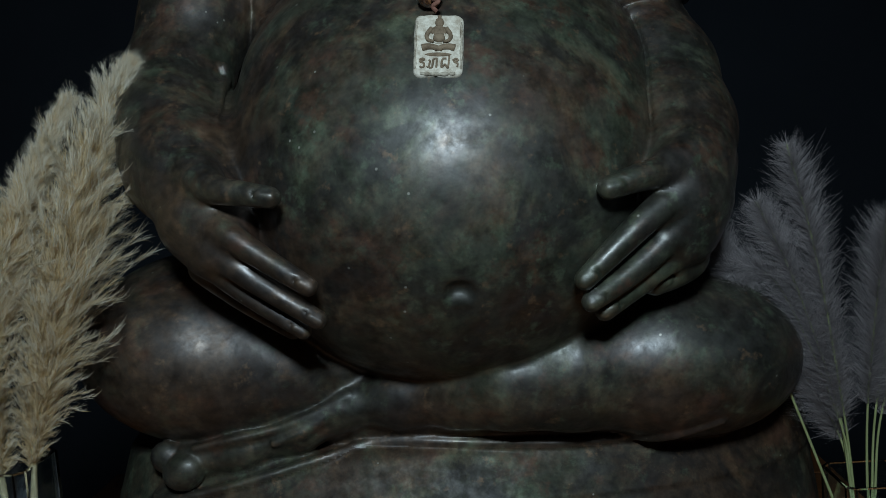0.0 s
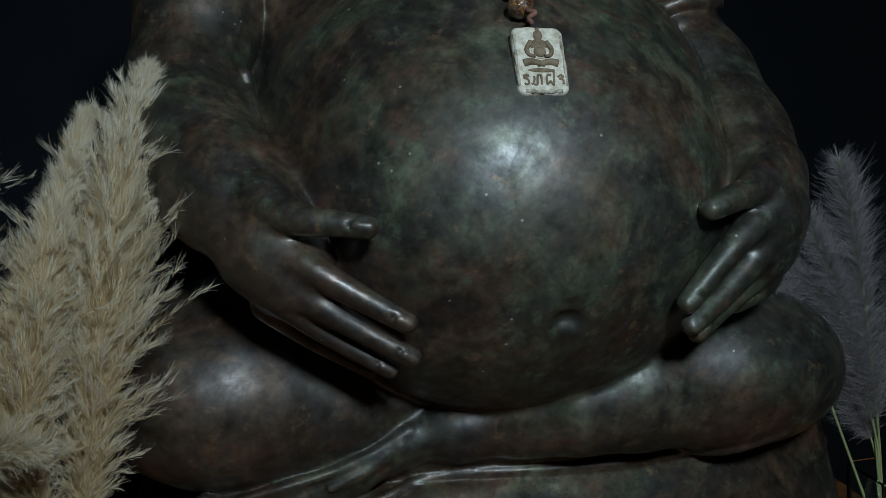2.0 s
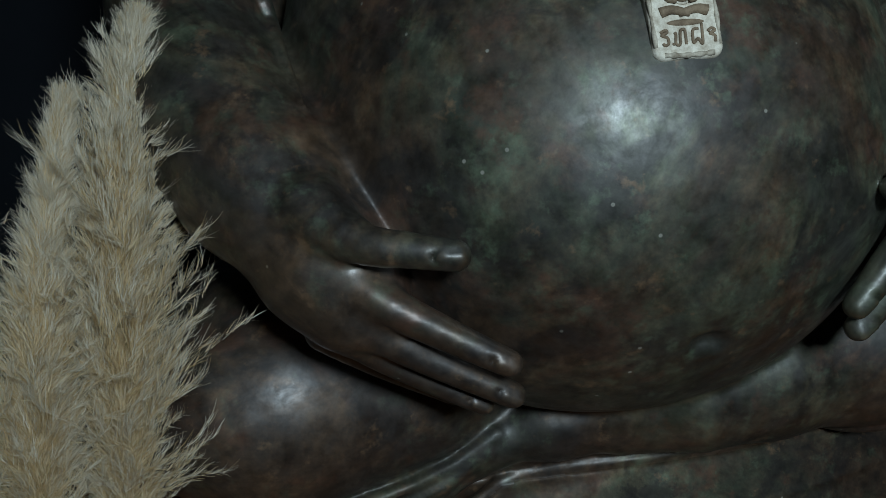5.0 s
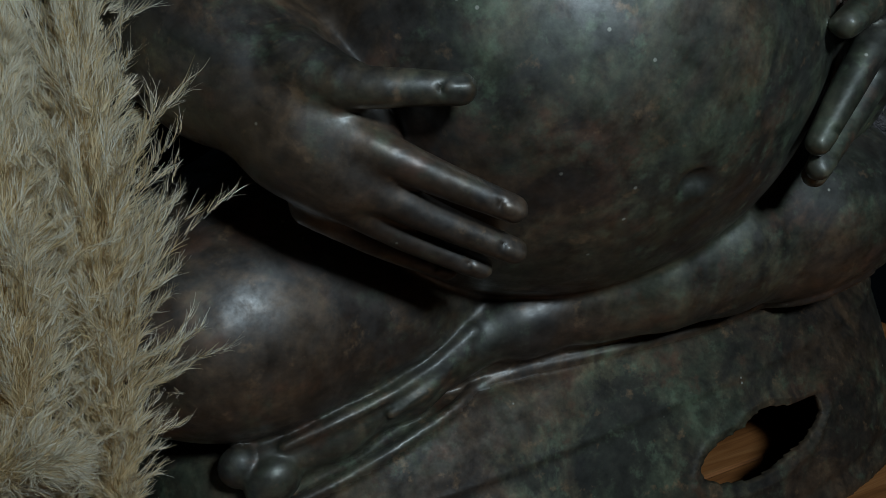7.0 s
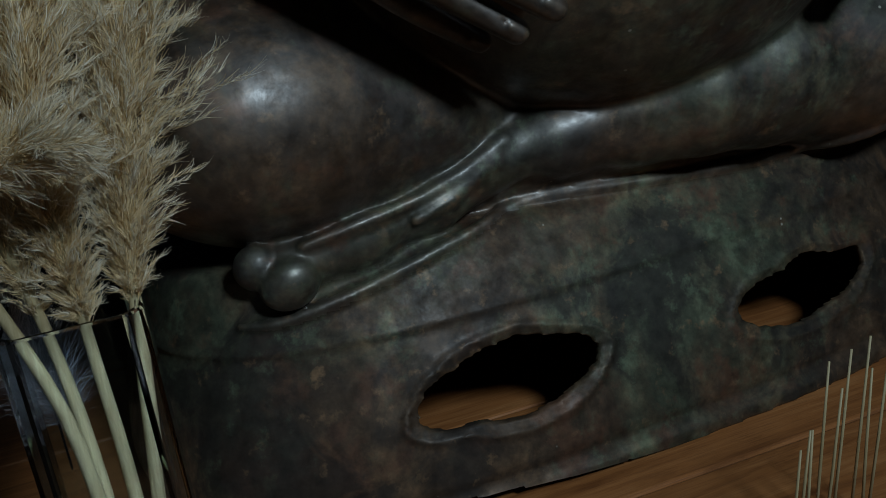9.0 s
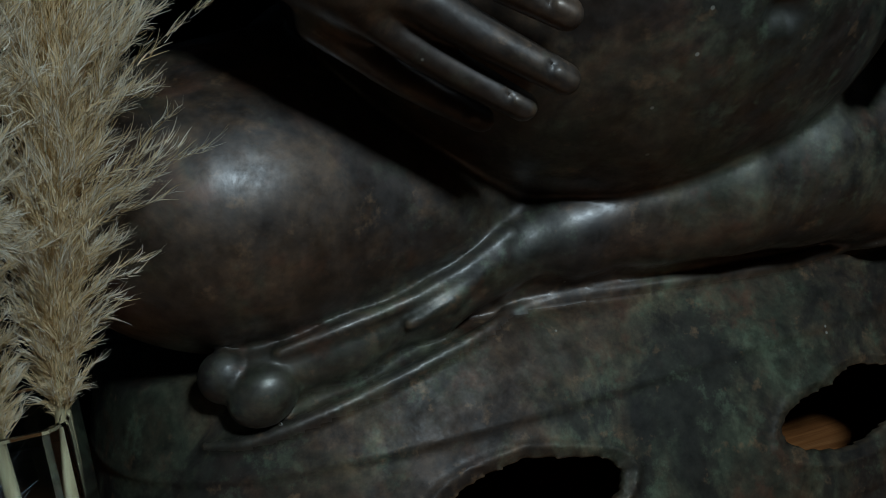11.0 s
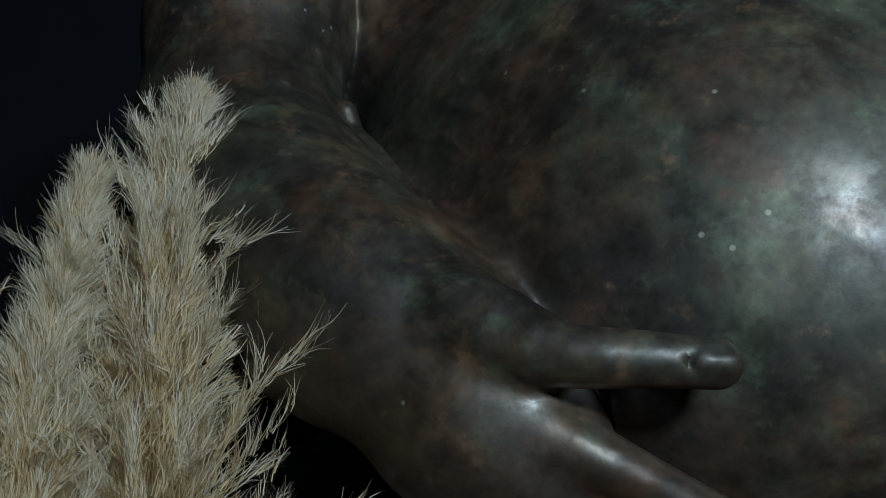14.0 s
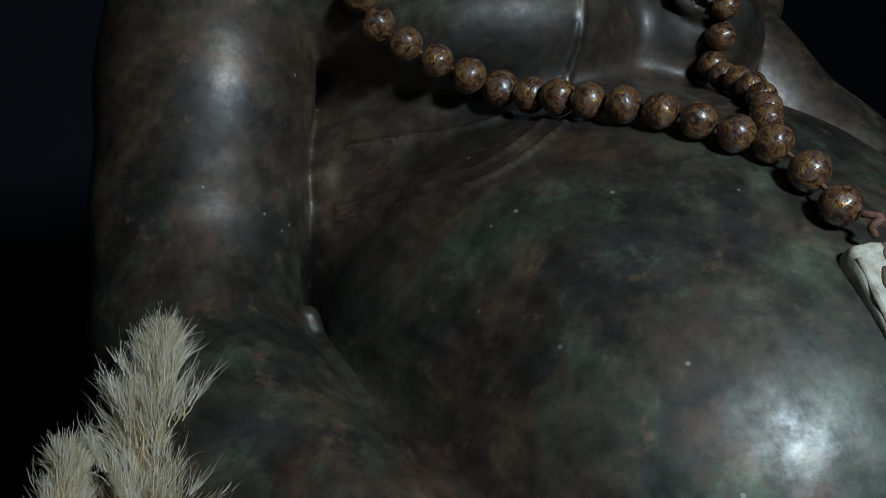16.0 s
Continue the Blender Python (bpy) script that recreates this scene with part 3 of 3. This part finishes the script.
def necklace():
    top = empty("bead_necklace", (0, 0.75, 0.6))
    tagged(top, "necklace of carved brown wooden beads with gilt traces on the statue", "necklace")
    me = bead_mesh()
    rnd = random.Random(7)
    ways = [
        [(-0.0065, 0.598), (-0.0075, 0.614), (-0.012, 0.629)],
        [(-0.026, 0.635), (-0.045, 0.647), (-0.075, 0.6585), (-0.109, 0.674), (-0.14, 0.689), (-0.164, 0.7085), (-0.176, 0.739), (-0.178, 0.764)],
        [(0.001, 0.642), (0.019, 0.656), (0.031, 0.672), (0.037, 0.69), (0.039, 0.708), (0.038, 0.728), (0.032, 0.755)],
    ]
    for way, r in zip(ways, (0.0101, 0.0101, 0.0086)):
        pts = spline([(x, 0, z) for x, z in way], 60)
        line = np.stack([pts[:, 0], surface_y(pts[:, 0], pts[:, 2], off=r * 0.97), pts[:, 2]], 1)
        run = np.concatenate([[0], np.cumsum(np.linalg.norm(np.diff(line, axis=0), axis=1))])
        count = max(2, round(run[-1] / (2 * r * 0.97)) + 1)
        at = [np.array([np.interp(s, run, line[:, i]) for i in range(3)]) for s in np.linspace(0, run[-1], count)]
        for i, c in enumerate(at):
            d = Vector(at[min(i + 1, count - 1)] - at[max(i - 1, 0)]).normalized()
            ob = mesh_part("bead", me, M_BEAD, top)
            k = r * rnd.uniform(0.95, 1.04)
            spin = Matrix.Rotation(rnd.uniform(0, 6.28), 4, "Z")
            ob.matrix_local = Matrix.Translation(Vector(c) - top.location) @ d.to_track_quat("Z", "Y").to_matrix().to_4x4() @ spin @ Matrix.Diagonal((k, k, k, 1))
        cord = mesh_part("cord", tube_mesh("cord", [Vector(p) - top.location for p in line], [0.0012] * len(line), 6), M_CORD, top, "thin reddish cord")
    # amulet
    lo, hi = np.array([0.002, 0.7085, 0.532]), np.array([0.002, 0.7365, 0.582])
    upv = Vector(hi - lo).normalized()
    xv = Vector((1, 0, 0))
    nv = xv.cross(upv).normalized()
    m = Matrix((xv, upv, nv)).transposed().to_4x4()
    if nv.y > 0:
        m = Matrix((xv, upv, -nv)).transposed().to_4x4()
    mid = Vector((lo + hi) / 2)
    face = Matrix.Translation(mid - top.location) @ m
    bm = bmesh.new()
    box(bm, (-0.0192, -0.0285, -0.0125), (0.0192, 0.0285, 0))
    bmesh.ops.bevel(bm, geom=[e for e in bm.edges if abs(e.verts[0].co.z - e.verts[1].co.z) > 0.005], offset=0.0065, segments=5, affect="EDGES", profile=0.5)
    bmesh.ops.bevel(bm, geom=[e for e in bm.edges if e.is_manifold and e.calc_face_angle() > 1.2], offset=0.0022, segments=3, affect="EDGES", profile=0.5)
    bmesh.ops.triangulate(bm, faces=bm.faces[:])
    bmesh.ops.subdivide_edges(bm, edges=[e for e in bm.edges if e.calc_length() > 0.004], cuts=3, use_grid_fill=True)
    for v in bm.verts:
        edge = max(abs(v.co.x) / 0.0192, abs(v.co.y) / 0.0285)
        v.co += Vector((noise.noise(v.co * 160), noise.noise(v.co * 160 + Vector((9, 0, 0))), 0.5 * noise.noise(v.co * 220))) * (0.0009 if edge > 0.85 else 0.0003)
    amulet = part("amulet", bm, M_CLAY, top, "worn cream clay plaque with brown relief")
    amulet.matrix_local = face

    def raised(name, pts, radii, mat):
        return mesh_part(name, tube_mesh(name, pts, radii, 6), mat, amulet)

    def boss(name, c, r3, mat):
        bm = bmesh.new()
        for v in bmesh.ops.create_uvsphere(bm, u_segments=14, v_segments=8, radius=1)["verts"]:
            v.co = Vector(v.co[i] * r3[i] + c[i] for i in range(3))
        part(name, bm, mat, amulet)
    # chipped brown rim
    for side in (-1, 1):
        edge = spline([(side * 0.0176, -0.022, -0.0004), (side * 0.0179, 0, -0.0002), (side * 0.0174, 0.021, -0.0004)], 12)
        raised("rim", edge, [0.0011 + 0.0004 * math.sin(5 * i * side) for i in range(12)], M_CLAYWORN)
    edge = spline([(-0.0135, -0.0262, -0.0006), (0, -0.0268, -0.0004), (0.0135, -0.0262, -0.0006)], 12)
    raised("rim", edge, [0.0015 + 0.0004 * math.sin(4 * i) for i in range(12)], M_CLAYWORN)
    # seated relief figure
    for piece, c, r3 in (("head", (0.0003, 0.0205, 0), (0.0036, 0.0046, 0.0022)), ("crest", (0.0003, 0.0257, -0.0004), (0.0017, 0.0022, 0.0014)), ("chest", (0, 0.0125, 0), (0.0068, 0.005, 0.0018)),
                         ("belly", (0.0003, 0.0062, 0), (0.0048, 0.0044, 0.003)), ("plinth", (0, -0.0092, -0.0002), (0.0108, 0.0019, 0.0014))):
        boss("relief_" + piece, c, r3, M_CLAYDARK)
    for sx in (-1, 1):
        raised("relief_arm", spline([(sx * 0.0055, 0.0148, 0.0002), (sx * 0.0094, 0.0085, 0.0004), (sx * 0.0078, 0.0035, 0.0006), (sx * 0.0035, 0.002, 0.0016)], 9), np.linspace(0.0022, 0.0012, 9), M_CLAYDARK)
        raised("relief_knee", spline([(sx * 0.0128, -0.0034, 0), (sx * 0.0065, -0.0022, 0.0004), (sx * -0.003, -0.0046, 0.0004)], 9), np.linspace(0.0032, 0.002, 9), M_CLAYDARK)
    ring = [(0.0003 + 0.0056 * math.cos(a), 0.0062 + 0.0052 * math.sin(a), 0.0002) for a in np.linspace(0.5, 2 * math.pi - 1.2, 16)]
    raised("relief_outline", ring, [0.0007] * 16, M_CLAY)
    # worn marks along the lower edge
    for x0, strokes in ((-0.0128, [[(-0.0018, 0.003), (0.001, 0.0042), (0.002, 0.003), (-0.0012, 0.0016), (0.0018, 0), (0.002, -0.003), (0, -0.004), (-0.001, -0.0028)]]), (-0.0086, [[(0, -0.0038), (0.0007, -0.0033)]]),
                        (-0.004, [[(-0.003, 0.0028), (-0.0022, 0.0015), (-0.0028, -0.0034), (-0.0006, -0.0036), (0.0004, 0.003), (0.0022, 0.0042), (0.003, 0.0032), (0.0028, -0.004)]]),
                        (0.0052, [[(0.0012, 0.0042), (-0.0018, 0.0034), (-0.0024, -0.0034), (0.0002, -0.0012), (0.0016, -0.0034), (0.0026, -0.0036), (0.0034, 0.0068)]]),
                        (0.0132, [[(-0.002, 0.0024), (0.0004, 0.004), (0.0022, 0.0026), (-0.0008, 0.0012), (0.0018, -0.0002), (0.0016, -0.0036)]])):
        for st in strokes:
            pts = spline([(x0 + a, -0.0172 + b, 0.0002) for a, b in st], 5 * len(st))
            raised("mark", pts, [0.00085] * len(pts), M_CLAYDARK)
    loop = [Vector(p) - top.location for p in (np.array([0.0, 0.738, 0.584]), np.array([-0.0035, 0.737, 0.588]), np.array([0.0015, 0.736, 0.592]), np.array([-0.004, 0.742, 0.594]))]
    mesh_part("knot", tube_mesh("knot", spline(loop, 14), [0.0018] * 14, 7), M_CORD, top, "twisted reddish cord knot")


necklace()


# ---- dried grasses ----
def ribbons(name, roots, dirs, bends, lengths, widths, segs=4, seed=1, curl=0.0):
    """Fine flat-bladed hairs: each a strip of quads that curves from its direction by its bend."""
    rng = np.random.default_rng(seed)
    k = len(roots)
    side = np.cross(dirs, rng.normal(size=(k, 3)))
    side /= np.linalg.norm(side, axis=1)[:, None] + 1e-9
    curls = rng.normal(size=(k, 3)) * curl
    verts = np.zeros((k, segs + 1, 2, 3))
    for s in range(segs + 1):
        t = s / segs
        c = roots + (dirs * t + bends * t * t + curls * (t ** 3 - 0.5 * t)) * lengths[:, None]
        w = (widths * (1 - 0.75 * t))[:, None] * side
        verts[:, s, 0], verts[:, s, 1] = c - w, c + w
    base = (np.arange(k) * (segs + 1) * 2)[:, None, None]
    st = (np.arange(segs) * 2)[None, :, None]
    faces = (base + st + np.array([0, 1, 3, 2])[None, None]).reshape(-1, 4)
    me = bpy.data.meshes.new(name)
    v = verts.reshape(-1, 3)
    me.vertices.add(len(v))
    me.vertices.foreach_set("co", v.astype(np.float32).ravel())
    me.loops.add(faces.size)
    me.loops.foreach_set("vertex_index", faces.ravel().astype(np.int32))
    me.polygons.add(len(faces))
    me.polygons.foreach_set("loop_start", np.arange(0, faces.size, 4, dtype=np.int32))
    me.update(calc_edges=True)
    return me


def pampas(axis, stem, width, seed, tufts=150, hairs=60, taper=0.7):
    """A pampas plume: a stalk, wavy locks all round it, tan hairs near the stalk and silky pale ones at the locks' ends."""
    rng = np.random.default_rng(seed)
    top = empty("pampas_plume", stem[0])
    tagged(top, "fluffy cream-beige dried pampas grass plume in a glass vase", "dried grass", "pampas plumes")
    o = np.array(stem[0])
    line = spline(list(stem) + list(axis[1:]), 24) - o
    mesh_part("stalk", tube_mesh("stalk", line, np.linspace(0.0042, 0.0009, 24), 8), M_STALK, top, "pale dry stalk")
    ax = spline(axis, 80) - o
    inner, outer = [], []
    for i in range(tufts):
        s = rng.uniform(0, 1)
        j = s * 78
        p = ax[int(j)] + (ax[int(j) + 1] - ax[int(j)]) * (j % 1)
        along = unit(ax[min(int(j) + 2, 79)] - ax[max(int(j) - 2, 0)])
        side = unit(np.cross(along, rng.normal(size=3)))
        across = np.cross(along, side)
        fill = min(1.0, 0.05 + 2.3 * s)
        ln = width * 1.75 * fill * (1 - s) ** taper * rng.uniform(0.35, 1.15) + 0.006
        # a lock leaves the stalk upwards, leans out and waves at its end
        d0 = unit(along * 1.6 + side * rng.uniform(0.35, 0.8) * (1.1 - 0.75 * s))
        bend = side * rng.uniform(-0.1, 0.6) - along * rng.uniform(-0.1, 0.35) + across * rng.normal() * 0.22
        swing = unit(rng.normal(size=3) + along * 0.5) * rng.uniform(0.03, 0.11)
        turns, phase = rng.uniform(4.5, 9), rng.uniform(0, 6.28)
        count = max(8, int(hairs * (0.45 + 0.55 * fill)))
        t = rng.uniform(0.0, 1, count) ** 0.7
        tt = t[:, None]
        wave = np.sin(turns * tt + phase) - math.sin(phase)
        root = p + (d0 * tt + bend * tt ** 2 + swing * wave) * ln + rng.normal(size=(count, 3)) * (0.0022 - 0.0014 * tt) * (0.35 + 0.65 * fill)
        tang = unit(d0 + 2 * bend * tt + swing * turns * np.cos(turns * tt + phase))
        d = unit(tang + rng.normal(size=(count, 3)) * 0.17 + along * (0.1 + 1.0 * s ** 4))
        curl = unit(rng.normal(size=3) + along * 0.7) * rng.uniform(0.1, 0.5)
        b = curl + rng.normal(size=(count, 3)) * 0.2
        length = rng.uniform(0.006, 0.0155, count) * (0.4 + 0.6 * fill) * (1 - 0.3 * s)
        wide = rng.uniform(0.00012, 0.0003, count) * (1.5 - 0.6 * t)
        tip = t > rng.uniform(0.5, 1.1, count) - 0.6 * max(0, s - 0.5)
        for store, keep in ((inner, ~tip), (outer, tip)):
            store.append((root[keep], d[keep], b[keep], length[keep], wide[keep]))
    for name, store, mat, lab in (("hair", inner, M_PAMPAS, "fine tan hairs near the stalk"), ("silky_hair", outer, M_SILK, "silky pale hairs at the locks' ends")):
        r, d, b, length, wide = [np.concatenate(q) for q in zip(*store)]
        me = ribbons(name, r, d, b, length, wide, 4, seed, 0.18)
        tagged(mesh_part(name, me, mat, top, lab), kind="stuff")
    return top


def fountain(axis, stem, width, seed, hairs=5200):
    """A narrow grey grass plume: a thin stalk with bristles all round its upper part."""
    rng = np.random.default_rng(seed)
    top = empty("fountain_grass_plume", stem[0])
    tagged(top, "narrow grey-mauve dried fountain grass plume with green stalk", "dried grass", "fountain grass plumes")
    o = np.array(stem[0])
    line = spline(list(stem) + list(axis[1:]), 30) - o
    mesh_part("stalk", tube_mesh("stalk", line, np.linspace(0.0016, 0.0006, 30), 6), M_GREEN, top, "yellow-green stalk")
    ax = spline(axis, 120) - o
    s = rng.uniform(0, 1, hairs)
    j = np.minimum((s * 118).astype(int), 117)
    p = ax[j] + (ax[j + 1] - ax[j]) * ((s * 118) % 1)[:, None]
    along = unit(ax[j + 1] - ax[j])
    side = unit(np.cross(along, rng.normal(size=(hairs, 3))))
    env = width * np.clip(0.35 + 1.3 * np.sin(np.pi * np.clip(s * 0.85 + 0.1, 0, 1)), 0.3, 1.2)
    d = unit(side + along * rng.uniform(0.3, 1.1, hairs)[:, None])
    bend = along * rng.uniform(-0.1, 0.4, hairs)[:, None] + rng.normal(size=(hairs, 3)) * 0.15
    me = ribbons("bristle", p, d, bend, env * rng.uniform(0.35, 1.15, hairs), rng.uniform(0.0001, 0.00026, hairs), 3, seed)
    tagged(mesh_part("bristle", me, M_GREY, top, "soft grey-mauve bristles"), kind="stuff")
    return top


def vase(place, half, height, lab):
    """A square vase of thick glass, open at the top."""
    top = empty("glass_vase", (*place, FLOOR + SLOPE * (place[0] - 0.1) + 0.0015))
    tagged(top, lab, "vase")
    bm = bmesh.new()
    w = 0.004
    rings = []
    for hw, z in ((half * 0.94, 0), (half, 0.006), (half, height - 0.001), (half - 0.001, height), (half - w + 0.001, height), (half - w, height - 0.001), (half - w, 0.014), (half * 0.8, 0.012)):
        rings.append([bm.verts.new((hw * sx, hw * sy, z)) for sx, sy in ((1, 0.8), (0.8, 1), (-0.8, 1), (-1, 0.8), (-1, -0.8), (-0.8, -1), (0.8, -1), (1, -0.8))])
    for a, b in zip(rings, rings[1:]):
        for i in range(8):
            bm.faces.new((a[i], a[(i + 1) % 8], b[(i + 1) % 8], b[i]))
    bm.faces.new(rings[0][::-1])
    bm.faces.new(rings[-1])
    body = part("body", bm, M_GLASS, top, smooth=False)
    body.visible_shadow = False
    return top


vase((-0.342, 0.722), 0.034, 0.217, "square clear glass vase holding pampas stalks beside the statue")
vase((0.418, 0.85), 0.036, 0.114, "square clear glass vase holding grey fountain grass")

pampas([(-0.329, 0.712, 0.212), (-0.322, 0.74, 0.31), (-0.314, 0.795, 0.44), (-0.294, 0.862, 0.553)], [(-0.336, 0.722, FLOOR - 0.02), (-0.332, 0.715, 0.13), (-0.329, 0.712, 0.212)], 0.076, 11, 1000, 110, 0.82)
pampas([(-0.353, 0.71, 0.206), (-0.362, 0.71, 0.31), (-0.352, 0.755, 0.42), (-0.334, 0.815, 0.515)], [(-0.34, 0.722, FLOOR - 0.02), (-0.345, 0.715, 0.12), (-0.353, 0.71, 0.206)], 0.066, 12, 850, 95, 1.5)
pampas([(-0.372, 0.715, 0.21), (-0.395, 0.71, 0.31), (-0.405, 0.71, 0.42), (-0.40, 0.73, 0.50)], [(-0.352, 0.715, FLOOR - 0.02), (-0.36, 0.715, 0.13), (-0.372, 0.715, 0.21)], 0.06, 13, 560, 70)

pampas([(-0.4, 0.69, 0.27), (-0.375, 0.67, 0.297), (-0.345, 0.655, 0.305)], [(-0.352, 0.715, FLOOR - 0.02), (-0.368, 0.705, 0.16), (-0.4, 0.69, 0.27)], 0.02, 14, 160, 50)

FOOT = (0.412, 0.85, FLOOR + 0.035)
for n_, (tip, mid_, start) in enumerate([
        ((0.303, 0.815, 0.482), (0.338, 0.825, 0.38), (0.378, 0.842, 0.23)),
        ((0.285, 0.835, 0.43), (0.322, 0.835, 0.36), (0.372, 0.845, 0.24)),
        ((0.262, 0.86, 0.365), (0.31, 0.845, 0.355), (0.375, 0.845, 0.225)),
        ((0.247, 0.865, 0.405), (0.266, 0.858, 0.372), (0.293, 0.848, 0.328)),
        ((0.40, 0.83, 0.42), (0.40, 0.84, 0.34), (0.402, 0.85, 0.24)),
        ((0.445, 0.85, 0.46), (0.425, 0.85, 0.36), (0.41, 0.85, 0.24)),
        ((0.32, 0.87, 0.30), (0.345, 0.86, 0.265), (0.38, 0.852, 0.205)),
        ((0.47, 0.86, 0.40), (0.44, 0.855, 0.33), (0.415, 0.85, 0.23))]):
    dx = 0.006 * ((n_ * 5) % 7 - 3) / 3
    fountain([start, mid_, tip], [(FOOT[0] + dx, FOOT[1] + 0.5 * dx, FOOT[2]), (FOOT[0] * 0.5 + start[0] * 0.5, FOOT[1], (FOOT[2] + start[2]) / 2), start], 0.025, 30 + n_)


fountain([(-0.372, 0.765, 0.13), (-0.392, 0.765, 0.19), (-0.43, 0.765, 0.25)], [(-0.35, 0.72, FLOOR - 0.02), (-0.358, 0.745, 0.07), (-0.372, 0.765, 0.13)], 0.026, 51)


def reeds():
    """A stand of thin cut reeds on the table in front of the statue."""
    top = empty("cut_reeds", (0.04, 0.615, FLOOR - 0.005))
    tagged(top, "thin straw-coloured cut reeds standing on the wooden table", "dried grass")
    for x, y, z, lx in ((0.023, 0.620, 0.147, 0.000), (0.027, 0.613, 0.133, 0.004), (0.007, 0.611, 0.113, -0.002), (-0.001, 0.610, 0.103, 0.002), (0.040, 0.622, 0.150, 0.003),
                        (0.050, 0.616, 0.139, -0.004), (0.059, 0.628, 0.152, 0.002), (0.012, 0.618, 0.108, 0.003), (0.069, 0.623, 0.145, 0.004)):
        foot = FLOOR + SLOPE * (x - 0.1)
        pts = [Vector((x - lx, y, foot)) - top.location, Vector((x - lx * 0.4, y, (foot + z) / 2)) - top.location, Vector((x, y, z)) - top.location]
        mesh_part("reed", tube_mesh("reed", pts, [0.0011, 0.001, 0.0007], 6), M_STALK, top)


reeds()

# ---- level the plan ----
bpy.context.view_layer.update()
for ob in list(scene.objects):
    if ob.parent or ob.type not in ("MESH", "EMPTY") or ob.name.startswith(("wall", "floor", "ceiling", "wooden_table")):
        continue
    if ob.name.startswith("glass_vase"):
        spot = LEVEL @ ob.location
        ob.location = (spot.x, spot.y, FLOOR)
    else:
        ob.matrix_world = LEVEL @ ob.matrix_world
